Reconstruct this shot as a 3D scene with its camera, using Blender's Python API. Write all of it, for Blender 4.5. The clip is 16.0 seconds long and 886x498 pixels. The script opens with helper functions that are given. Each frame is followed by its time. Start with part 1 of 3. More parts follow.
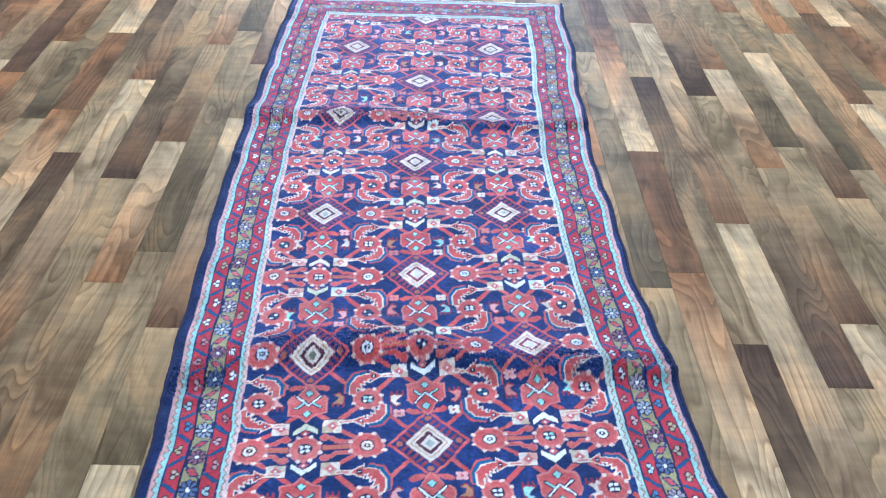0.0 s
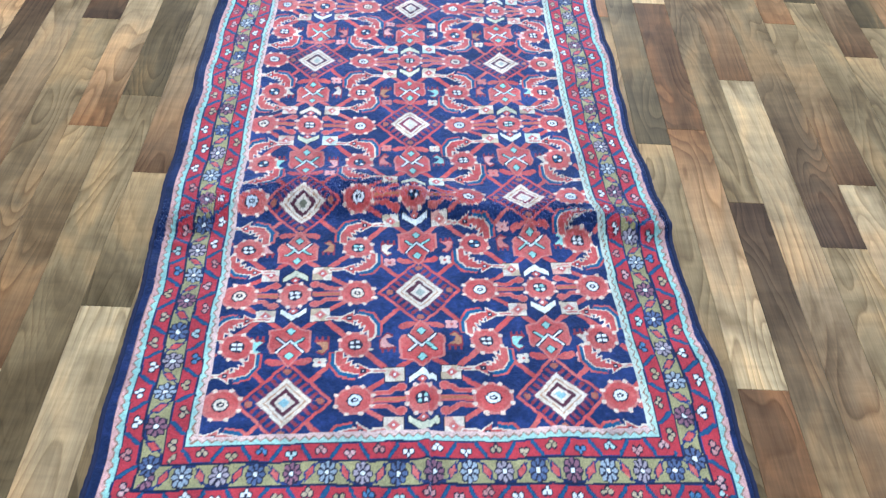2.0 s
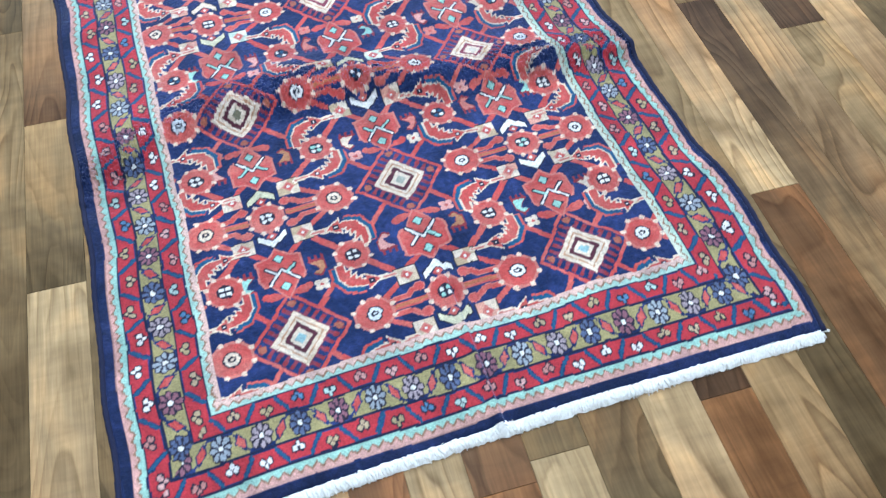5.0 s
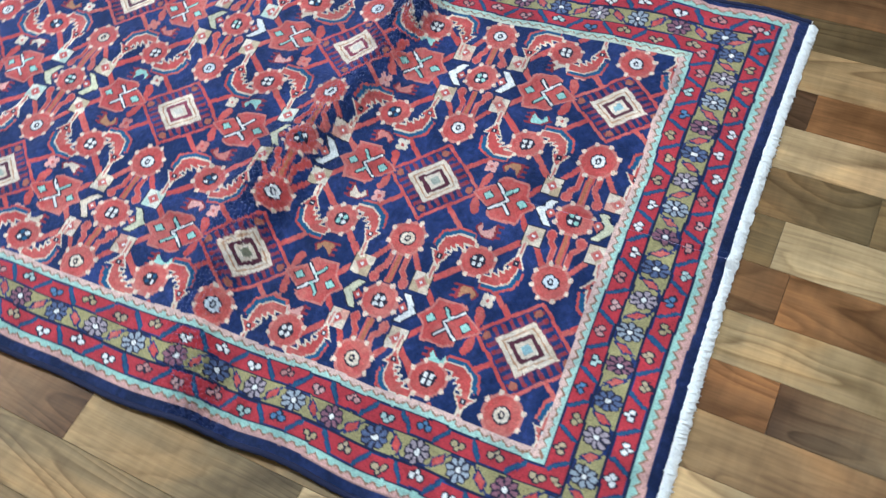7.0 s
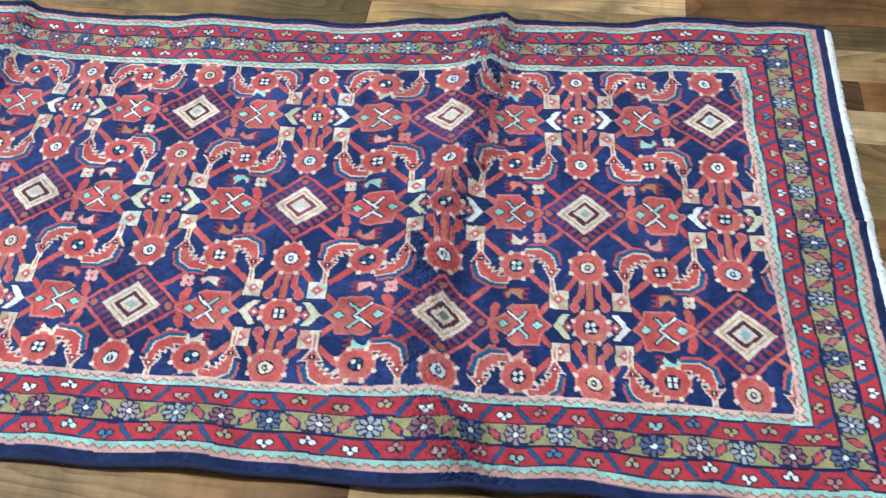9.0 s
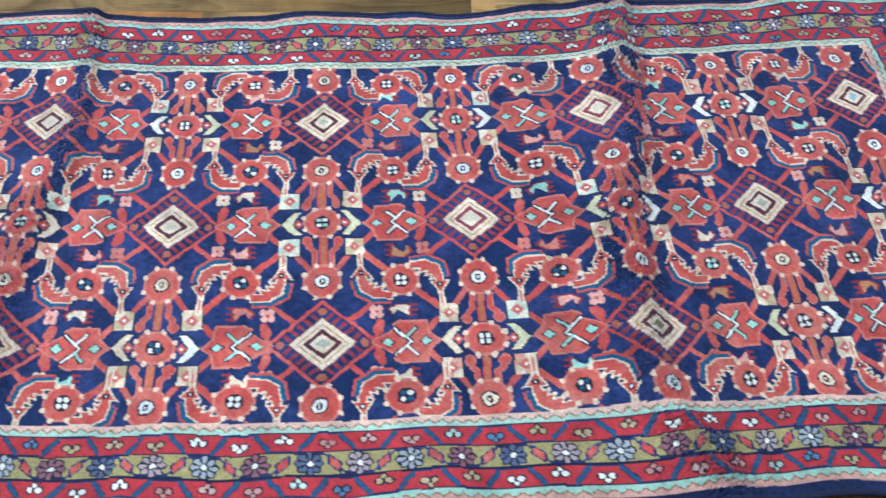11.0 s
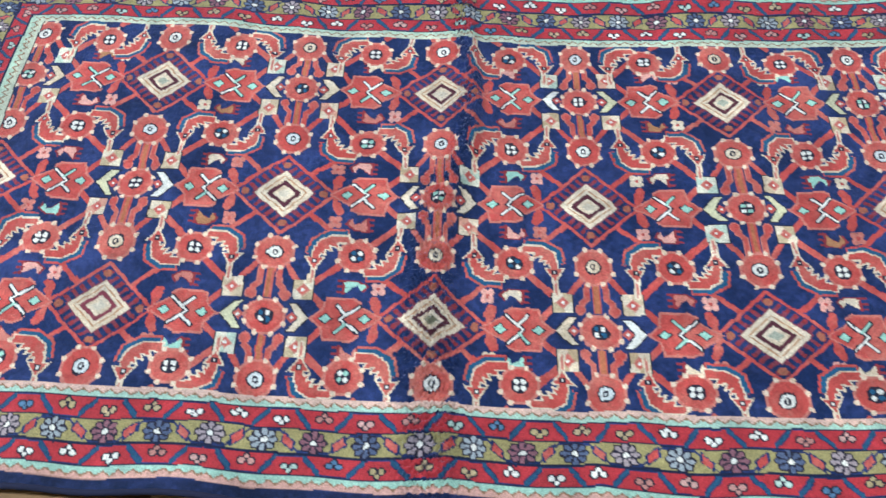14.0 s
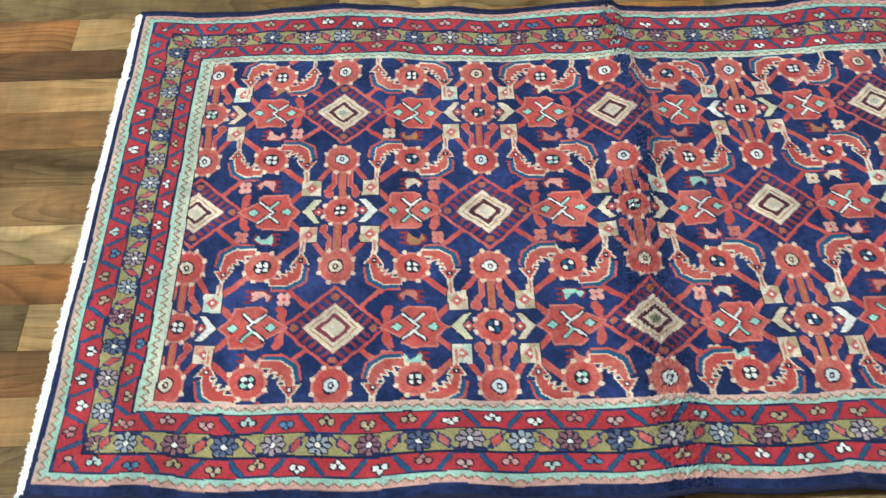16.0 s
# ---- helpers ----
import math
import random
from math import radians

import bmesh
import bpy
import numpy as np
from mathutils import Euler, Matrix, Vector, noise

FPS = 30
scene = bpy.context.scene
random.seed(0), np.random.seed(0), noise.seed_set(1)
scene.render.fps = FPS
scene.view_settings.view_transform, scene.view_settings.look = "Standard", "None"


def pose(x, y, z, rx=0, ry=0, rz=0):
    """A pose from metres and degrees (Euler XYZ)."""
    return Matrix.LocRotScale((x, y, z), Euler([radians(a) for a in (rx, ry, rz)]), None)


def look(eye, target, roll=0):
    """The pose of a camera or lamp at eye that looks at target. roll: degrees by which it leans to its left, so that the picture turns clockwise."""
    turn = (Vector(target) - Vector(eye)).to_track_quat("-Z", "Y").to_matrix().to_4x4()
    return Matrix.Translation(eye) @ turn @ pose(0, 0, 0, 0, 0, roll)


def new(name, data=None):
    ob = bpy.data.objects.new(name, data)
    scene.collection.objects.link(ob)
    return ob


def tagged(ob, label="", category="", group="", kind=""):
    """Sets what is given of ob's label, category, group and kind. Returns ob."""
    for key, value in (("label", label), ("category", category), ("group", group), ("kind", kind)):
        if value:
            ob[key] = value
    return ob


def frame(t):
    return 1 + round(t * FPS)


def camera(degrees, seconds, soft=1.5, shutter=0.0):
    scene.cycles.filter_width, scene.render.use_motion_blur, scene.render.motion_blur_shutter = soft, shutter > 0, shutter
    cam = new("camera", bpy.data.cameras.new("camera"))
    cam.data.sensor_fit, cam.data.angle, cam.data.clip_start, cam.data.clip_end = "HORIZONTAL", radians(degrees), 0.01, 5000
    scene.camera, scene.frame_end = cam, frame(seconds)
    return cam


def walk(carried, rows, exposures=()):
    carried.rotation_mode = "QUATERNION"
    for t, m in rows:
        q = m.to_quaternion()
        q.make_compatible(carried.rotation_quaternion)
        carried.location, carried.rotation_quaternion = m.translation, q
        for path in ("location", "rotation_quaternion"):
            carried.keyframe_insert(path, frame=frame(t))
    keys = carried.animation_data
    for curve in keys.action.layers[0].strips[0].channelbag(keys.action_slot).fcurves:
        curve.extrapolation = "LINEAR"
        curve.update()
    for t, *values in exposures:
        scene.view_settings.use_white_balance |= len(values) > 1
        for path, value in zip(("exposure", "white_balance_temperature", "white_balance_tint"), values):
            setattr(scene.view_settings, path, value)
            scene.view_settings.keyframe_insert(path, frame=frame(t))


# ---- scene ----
cam = camera(53.2, 16.0, soft=1.2, shutter=0.3)

PATH = [
    (0, (-0.019, -0.924, 1.412), (0.023, 0.674, 0.209), 2.3),
    (0.5, (-0.018, -0.92, 1.402), (0.023, 0.642, 0.154), 2.4),
    (1, (-0.016, -0.919, 1.393), (0.033, 0.599, 0.093), 3.0),
    (1.5, (-0.015, -0.921, 1.383), (0.04, 0.546, 0.025), 3.6),
    (2, (-0.013, -0.918, 1.365), (0.051, 0.478, -0.065), 4.3),
    (2.5, (-0.012, -0.913, 1.349), (0.055, 0.427, -0.134), 4.7),
    (3, (-0.009, -0.908, 1.341), (0.059, 0.387, -0.183), 5.0),
    (3.2, (-0.006, -0.909, 1.341), (0.056, 0.376, -0.19), 4.9),
    (5.3, (-0.271, -0.702, 1.252), (0.1, 0.375, -0.392), -1.6),
    (5.5, (-0.309, -0.659, 1.248), (0.092, 0.386, -0.41), -3.4),
    (6, (-0.468, -0.532, 1.232), (0.182, 0.304, -0.465), -6.3),
    (6.5, (-0.607, -0.414, 1.252), (0.114, 0.34, -0.454), -10.4),
    (7, (-0.751, -0.284, 1.284), (0.088, 0.364, -0.412), -13.3),
    (7.5, (-0.841, -0.087, 1.273), (0.143, 0.347, -0.414), -10.1),
    (8, (-0.93, 0.034, 1.29), (0.179, 0.389, -0.336), -9.0),
    (8.5, (-1.044, 0.182, 1.321), (0.135, 0.472, -0.269), -6.8),
    (8.7, (-1.084, 0.25, 1.332), (0.097, 0.519, -0.259), -5.7),
    (10.8, (-0.973, 0.832, 1.331), (0.127, 0.839, -0.339), 1.1),
    (11, (-0.98, 0.905, 1.34), (0.122, 0.872, -0.329), 1.4),
    (11.5, (-1.016, 1.041, 1.347), (0.109, 1.056, -0.307), 1.3),
    (12, (-1.096, 1.074, 1.357), (0.07, 1.212, -0.262), -1.3),
    (12.5, (-1.127, 1.166, 1.362), (0.075, 1.266, -0.233), -0.9),
    (13, (-1.117, 1.354, 1.342), (0.052, 1.437, -0.279), -1.4),
    (13.5, (-1.031, 1.451, 1.31), (0.086, 1.538, -0.347), -1.6),
    (14, (-0.956, 1.557, 1.302), (0.099, 1.648, -0.395), -1.9),
    (14.5, (-0.975, 1.713, 1.327), (0.103, 1.732, -0.358), -0.7),
    (15, (-1.004, 1.83, 1.362), (0.08, 1.869, -0.318), -1.5),
    (15.5, (-1.032, 1.863, 1.365), (0.059, 1.98, -0.308), -3.2),
    (16, (-1.035, 1.98, 1.368), (0.072, 2.004, -0.297), -2.7),
]
EXPOSURES = [(0, 1.40, 4450, 5), (3.0, 1.48, 4800, 0), (5.5, 1.38, 5000, 1), (7.5, 1.14, 5200, 0), (8.5, 1.20, 5250, 0), (11, 1.14, 5250, -1), (12.5, 1.08, 5200, -1), (14.5, 0.94, 5700, -3), (16, 0.86, 5900, -4)]
walk(cam, [(t, look(eye, target, roll)) for t, eye, target, roll in PATH], EXPOSURES)

# ---- world and light ----
ROOM_X0, ROOM_X1, ROOM_Y0, ROOM_Y1, CEIL = -5.8, 6.4, -5.0, 13.0, 6.0
world = bpy.data.worlds.new("world")
scene.world = world
world.use_nodes = True
wn = world.node_tree
sky = wn.nodes.new("ShaderNodeTexSky")
sky.sky_type, sky.sun_disc = "NISHITA", False
sky.sun_elevation, sky.sun_rotation = radians(35), radians(20)
wn.links.new(sky.outputs[0], wn.nodes["Background"].inputs[0])
wn.nodes["Background"].inputs[1].default_value = 0.1


def area_lamp(name, m, sx, sy, watts, colour):
    lamp = bpy.data.lights.new(name, "AREA")
    lamp.shape, lamp.size, lamp.size_y, lamp.energy, lamp.color = "RECTANGLE", sx, sy, watts, colour
    ob = new(name, lamp)
    ob.matrix_world = m
    return ob


# added opening high in the unseen far wall, with a weak fill lamp
OPENING_X0, OPENING_X1, OPENING_Z0, OPENING_Z1 = -3.0, 3.4, 3.2, 5.4
area_lamp("north_fill_light", look(((OPENING_X0 + OPENING_X1) / 2, ROOM_Y1 + 0.05, (OPENING_Z0 + OPENING_Z1) / 2), (0.2, 0, 0.6)), 6.2, 2.1, 45, (0.92, 0.96, 1.0))
# unseen overhead lights set from floor reflections; the one at y -1.3 is added fill
for lx, ly, watts in ((0.1, 2.8, 70), (0.4, -1.3, 80), (0.2, 8.2, 330), (4.5, 5.4, 40)):
    area_lamp("overhead_light", look((lx, ly, CEIL - 0.02), (lx, ly, 0)), 1.2, 2.4, watts, (1.0, 0.98, 0.95))


# ---- materials ----
def material(name):
    m = bpy.data.materials.new(name)
    m.use_nodes = True
    return m, m.node_tree, m.node_tree.nodes["Principled BSDF"]


def node(tree, kind, **inputs):
    n = tree.nodes.new(kind)
    for key, value in inputs.items():
        n.inputs[key.replace("_", " ")].default_value = value
    return n


def mix_colour(tree, blend, fac, a, b):
    n = tree.nodes.new("ShaderNodeMix")
    n.data_type, n.blend_type = "RGBA", blend
    for socket, value in ((n.inputs[0], fac), (n.inputs[6], a), (n.inputs[7], b)):
        if isinstance(value, bpy.types.NodeSocket):
            tree.links.new(value, socket)
        else:
            socket.default_value = value
    return n.outputs[2]


def ramp(tree, fac, stops):
    n = tree.nodes.new("ShaderNodeValToRGB")
    els = n.color_ramp.elements
    while len(els) < len(stops):
        els.new(0.5)
    for e, (p, c) in zip(els, stops):
        e.position, e.color = p, (*c, 1)
    tree.links.new(fac, n.inputs[0])
    return n.outputs[0]


def pile_material():
    m, t, p = material("wool_pile")
    col = t.nodes.new("ShaderNodeAttribute")
    col.attribute_name = "wool"
    geo = t.nodes.new("ShaderNodeTexCoord")
    fine = node(t, "ShaderNodeTexNoise", Scale=420.0, Detail=3.0, Roughness=0.7)
    soft = node(t, "ShaderNodeTexNoise", Scale=13.0, Detail=5.0, Roughness=0.65, Distortion=0.6)
    for n in (fine, soft):
        t.links.new(geo.outputs["Object"], n.inputs["Vector"])
    tuft = ramp(t, fine.outputs[0], [(0.25, (0.62, 0.62, 0.62)), (0.75, (1.2, 1.2, 1.2))])
    # soft patches of pile sheen, painted into the base colour
    sheen_mottle = ramp(t, soft.outputs[0], [(0.3, (0.74, 0.75, 0.78)), (0.7, (1.24, 1.22, 1.20))])
    c = mix_colour(t, "MULTIPLY", 1.0, col.outputs["Color"], tuft)
    c = mix_colour(t, "MULTIPLY", 1.0, c, sheen_mottle)
    t.links.new(c, p.inputs["Base Color"])
    p.inputs["Roughness"].default_value = 0.65
    p.inputs["Specular IOR Level"].default_value = 0.14
    p.inputs["Sheen Weight"].default_value = 0.66
    p.inputs["Sheen Roughness"].default_value = 0.36
    p.inputs["Sheen Tint"].default_value = (0.57, 0.63, 1.0, 1)
    bump = node(t, "ShaderNodeBump", Strength=0.55, Distance=0.002)
    t.links.new(fine.outputs[0], bump.inputs["Height"])
    t.links.new(bump.outputs[0], p.inputs["Normal"])
    return m


def cotton_material(name, colour, rough=0.9):
    m, t, p = material(name)
    geo = t.nodes.new("ShaderNodeTexCoord")
    fine = node(t, "ShaderNodeTexNoise", Scale=260.0, Detail=3.0)
    t.links.new(geo.outputs["Object"], fine.inputs["Vector"])
    tone = ramp(t, fine.outputs[0], [(0.3, tuple(v * 0.85 for v in colour)), (0.7, colour)])
    t.links.new(tone, p.inputs["Base Color"])
    p.inputs["Roughness"].default_value = rough
    bump = node(t, "ShaderNodeBump", Strength=0.5, Distance=0.002)
    t.links.new(fine.outputs[0], bump.inputs["Height"])
    t.links.new(bump.outputs[0], p.inputs["Normal"])
    return m


def plank_material():
    """Printed walnut figure: contour rings, soft clouds of tone, cross figure and fine pores."""
    m, t, p = material("wood_print_vinyl")
    info = t.nodes.new("ShaderNodeAttribute")
    info.attribute_name = "tone"
    seed = t.nodes.new("ShaderNodeAttribute")
    seed.attribute_name = "seed"
    geo = t.nodes.new("ShaderNodeTexCoord")

    def placed(sx, sy):
        stretch = t.nodes.new("ShaderNodeVectorMath")
        stretch.operation = "MULTIPLY"
        stretch.inputs[1].default_value = (sx, sy, 1.0)
        shift = t.nodes.new("ShaderNodeVectorMath")
        shift.operation = "ADD"
        t.links.new(geo.outputs["Object"], stretch.inputs[0])
        t.links.new(stretch.outputs[0], shift.inputs[0])
        t.links.new(seed.outputs["Vector"], shift.inputs[1])
        return shift.outputs[0]

    def noise_at(sx, sy, **inputs):
        n = node(t, "ShaderNodeTexNoise", **inputs)
        t.links.new(placed(sx, sy), n.inputs["Vector"])
        return n.outputs[0]

    def maths(kind, a, b):
        n = t.nodes.new("ShaderNodeMath")
        n.operation = kind
        t.links.new(a, n.inputs[0])
        if isinstance(b, float):
            n.inputs[1].default_value = b
        else:
            t.links.new(b, n.inputs[1])
        return n.outputs[0]

    field = noise_at(1.0, 0.20, Scale=8.5, Detail=1.6, Roughness=0.35, Distortion=0.5)
    rings = maths("FRACT", maths("MULTIPLY", field, 14.0), 0.0)
    calm = noise_at(1.0, 0.5, Scale=6.0, Detail=1.0)
    cloud = noise_at(1.0, 0.42, Scale=7.5, Detail=3.0, Roughness=0.5, Distortion=0.9)
    cross = noise_at(0.22, 1.0, Scale=34.0, Detail=3.0, Roughness=0.6, Distortion=0.3)
    grain = noise_at(1.0, 0.035, Scale=230.0, Detail=3.0, Roughness=0.6)
    c = mix_colour(t, "MULTIPLY", 1.0, info.outputs["Color"], ramp(t, cloud, [(0.34, (0.54, 0.51, 0.46)), (0.5, (0.92, 0.905, 0.88)), (0.66, (1.34, 1.19, 1.02))]))
    lines = ramp(t, rings, [(0.0, (0.66, 0.62, 0.57)), (0.20, (0.86, 0.85, 0.83)), (0.55, (1.05, 1.05, 1.05)), (0.90, (1.16, 1.14, 1.10)), (1.0, (0.66, 0.62, 0.57))])
    c = mix_colour(t, "MULTIPLY", ramp(t, calm, [(0.40, (0.35, 0.35, 0.35)), (0.56, (1.0, 1.0, 1.0))]), c, lines)
    c = mix_colour(t, "MULTIPLY", 1.0, c, ramp(t, cross, [(0.3, (0.86, 0.86, 0.86)), (0.7, (1.13, 1.13, 1.12))]))
    c = mix_colour(t, "MULTIPLY", 1.0, c, ramp(t, grain, [(0.30, (0.82, 0.81, 0.79)), (0.66, (1.10, 1.10, 1.09))]))
    t.links.new(c, p.inputs["Base Color"])
    t.links.new(ramp(t, cross, [(0.3, (0.44, 0.44, 0.44)), (0.7, (0.36, 0.36, 0.36))]), p.inputs["Roughness"])
    p.inputs["Specular IOR Level"].default_value = 0.11
    bump = node(t, "ShaderNodeBump", Strength=0.10, Distance=0.001)
    t.links.new(grain, bump.inputs["Height"])
    t.links.new(bump.outputs[0], p.inputs["Normal"])
    return m


def paint_material(name, colour, rough=0.8):
    m, t, p = material(name)
    geo = t.nodes.new("ShaderNodeTexCoord")
    n = node(t, "ShaderNodeTexNoise", Scale=3.0, Detail=6.0)
    t.links.new(geo.outputs["Object"], n.inputs["Vector"])
    t.links.new(ramp(t, n.outputs[0], [(0.3, tuple(v * 0.92 for v in colour)), (0.7, colour)]), p.inputs["Base Color"])
    p.inputs["Roughness"].default_value = rough
    return m


PILE = pile_material()
FRINGE = cotton_material("fringe_cotton", (0.97, 0.97, 0.95))
BINDING = cotton_material("navy_binding", (0.007, 0.010, 0.046))
PLANK = plank_material()
PAINT = paint_material("wall_paint", (0.55, 0.53, 0.50))
SUBFLOOR = paint_material("joint_dark", (0.07, 0.055, 0.045), 0.6)


def mesh_object(name, verts, faces, mat, parent=None):
    me = bpy.data.meshes.new(name)
    me.from_pydata(verts, [], faces)
    me.update()
    me.materials.append(mat)
    ob = new(name, me)
    if parent:
        ob.parent = parent
    return ob


def box(name, a, b, mat, parent=None):
    (x0, y0, z0), (x1, y1, z1) = a, b
    v = [(x, y, z) for z in (z0, z1) for x, y in ((x0, y0), (x1, y0), (x1, y1), (x0, y1))]
    f = [(3, 2, 1, 0), (4, 5, 6, 7)] + [(i, (i + 1) % 4, (i + 1) % 4 + 4, i + 4) for i in range(4)]
    return mesh_object(name, v, f, mat, parent)


# ---- room shell ----
W = 0.15
tagged(box("wall_south", (ROOM_X0 - W, ROOM_Y0 - W, 0), (ROOM_X1 + W, ROOM_Y0, CEIL), PAINT), "plain off-white painted wall", "wall", kind="structure")
tagged(box("wall_west", (ROOM_X0 - W, ROOM_Y0, 0), (ROOM_X0, ROOM_Y1, CEIL), PAINT), "plain off-white painted wall", "wall", kind="structure")
tagged(box("wall_east", (ROOM_X1, ROOM_Y0, 0), (ROOM_X1 + W, ROOM_Y1, CEIL), PAINT), "plain off-white painted wall", "wall", kind="structure")
# unseen wall; its opening is invented to hold the far fill lamp
north = new("wall_north")
tagged(north, "plain off-white wall with an added opening for a fill light", "wall", kind="structure")
for i, (a, b) in enumerate((((ROOM_X0 - W, 0), (OPENING_X0, CEIL)), ((OPENING_X1, 0), (ROOM_X1 + W, CEIL)), ((OPENING_X0, 0), (OPENING_X1, OPENING_Z0)), ((OPENING_X0, OPENING_Z1), (OPENING_X1, CEIL)))):
    box("wall_panel", (a[0], ROOM_Y1, a[1]), (b[0], ROOM_Y1 + W, b[1]), PAINT, north)
tagged(box("ceiling", (ROOM_X0 - W, ROOM_Y0 - W, CEIL), (ROOM_X1 + W, ROOM_Y1 + W, CEIL + 0.1), PAINT), "plain white ceiling", "ceiling", kind="structure")

# ---- rug: shape of the cloth ----
P = 0.5525                      # length of one repeat of the field
HALF = 0.557                    # half the width
V0, V1 = -0.258, 2.686          # ends of the pile along the length
KNOT = 0.0022
ALONG_V = [-0.30, 0.0, 0.276, 0.5525, 0.829, 1.105, 1.381, 1.6575, 1.934, 2.21, 2.514, 2.75]
ALONG_Y = [-0.281, 0.019, 0.280, 0.541, 0.832, 1.100, 1.376, 1.641, 1.918, 2.196, 2.499, 2.735]
MIDDLE = [0.0275, 0.018, 0.001, -0.017, -0.036, -0.047, -0.054, -0.052, -0.046, -0.038, -0.032, -0.024]


def soft_interp(v, xs, ys):
    """Smoothed line through stations."""
    return sum(np.interp(v + d, xs, ys) for d in (-0.08, -0.04, 0.0, 0.04, 0.08)) / 5.0


def cloth(u, v):
    """World place of the point u across and v along the rug, without its folds."""
    y = np.interp(v, ALONG_V, ALONG_Y)
    lean = soft_interp(v, [-0.25, 0.0, 0.55, 1.1, 1.66, 2.2, 2.5], [0.045, 0.072, 0.108, 0.064, 0.030, 0.006, 0.0])
    wide = soft_interp(v, [0.0, 0.5, 1.1, 1.66, 2.2, 2.55], [1.013, 0.988, 0.984, 0.986, 1.010, 1.002])
    x = soft_interp(v, ALONG_V, MIDDLE) + u * wide
    x = x + (0.003 * np.sin(v * 11.0 + 2.0 * np.sign(u)) + 0.002 * np.sin(v * 29.0 + np.sign(u))) * np.clip(abs(u) / 0.5, 0, 1) ** 3
    return x, y + lean * u - 0.012 * np.clip(-v / 0.25, 0, 1) * (u / HALF) ** 2


def ridge(d, w):
    return np.exp(-(d / w) ** 2)


CREASE_A = [-0.56, -0.42, -0.25, 0.0, 0.22, 0.40, 0.56], [0.47, 0.575, 0.580, 0.555, 0.485, 0.462, 0.452]
CREASE_B = [-0.56, -0.33, -0.05, 0.12, 0.25, 0.42, 0.56], [1.640, 1.652, 1.655, 1.600, 1.588, 1.602, 1.618]


def folds(u, v):
    """Height of the cloth over the floor: creases from having been folded."""
    z = 0.0 * u
    a = v - soft_interp(u, *CREASE_A)
    z = z + 0.036 * np.where(a < 0, ridge(a, 0.037), ridge(a, 0.080)) * (0.85 + 0.15 * np.cos(u * 11.0 + 0.8)) * (1 - 0.45 * np.clip((abs(u) - 0.36) / 0.1, 0, 1))
    z = z + 0.010 * ridge(v - 0.452 - 0.02 * np.sin(u * 20), 0.014) * np.clip((u - 0.34) / 0.15, 0, 1)
    z = z + 0.008 * ridge(v - 0.440, 0.016) * np.clip((-u - 0.40) / 0.12, 0, 1)
    z = z + 0.007 * ridge(v - 1.40, 0.018) * np.clip((-u - 0.42) / 0.12, 0, 1)
    z = z + 0.005 * ridge(v - 0.66 - 0.1 * u, 0.020) * np.exp(-((u - 0.1) / 0.25) ** 2)
    b = v - soft_interp(u, *CREASE_B)
    low = 1 / (1 + np.exp((u - 0.06) * 16))
    z = z + 0.019 * np.where(b < 0, ridge(b, 0.017), ridge(b, 0.055)) * (1 - low)
    z = z + 0.020 * np.where(b < 0, ridge(b, 0.034), ridge(b, 0.075)) * low
    c = v - (1.07 + 0.02 * u)
    z = z + 0.005 * ridge(c, 0.05) * (0.5 + 0.5 * np.sin(u * 5 + 2))
    z = z + 0.008 * ridge(u - 0.004, 0.012) * np.clip((0.14 - v) / 0.25, 0, 1)
    z = z + 0.006 * ridge(v - 2.12, 0.05) * np.clip((u + 0.2) / 0.5, 0, 1)
    z = z - 0.007 * ridge(u - 0.010, 0.0035) * np.clip((0.16 - v) / 0.10, 0, 1)
    edge = np.clip((np.abs(u) - 0.40) / 0.157, 0, 1) ** 2
    z = z + edge * (0.004 + 0.004 * np.sin(v * 11.0 + 2.0 * np.sign(u)) + 0.003 * np.sin(v * 23.0))
    z = z + 0.0022 * np.sin(u * 21.0 + v * 6.0) * np.sin(v * 13.0 - u * 4.0) + 0.0012 * np.sin(v * 47.0 + 3.0 * np.sin(u * 9.0)) + 0.003
    return np.maximum(z, 0.0)


# ---- rug: the woven design, knot by knot ----
CRIMSON = (0.41, 0.036, 0.050)
NAVY, RED, DEEP, SALMON = (0.008, 0.020, 0.088), (0.48, 0.074, 0.068), (0.25, 0.032, 0.044), (0.54, 0.195, 0.165)
CREAM, MINT, BLUE, OLIVE = (0.76, 0.66, 0.54), (0.36, 0.61, 0.54), (0.022, 0.095, 0.21), (0.34, 0.30, 0.135)
PINK, WHITE, BROWN, DARK, PLUM = (0.70, 0.37, 0.33), (0.80, 0.79, 0.77), (0.36, 0.125, 0.08), (0.018, 0.016, 0.036), (0.22, 0.045, 0.075)

NU, NV = int(round(2 * HALF / KNOT)), int(round((V1 - V0) / KNOT))
UK = -HALF + (np.arange(NU) + 0.5) * (2 * HALF / NU)
VK = V0 + (np.arange(NV) + 0.5) * ((V1 - V0) / NV)
rng = np.random.default_rng(7)
chart = np.empty((NV, NU, 3))
chart[:] = NAVY


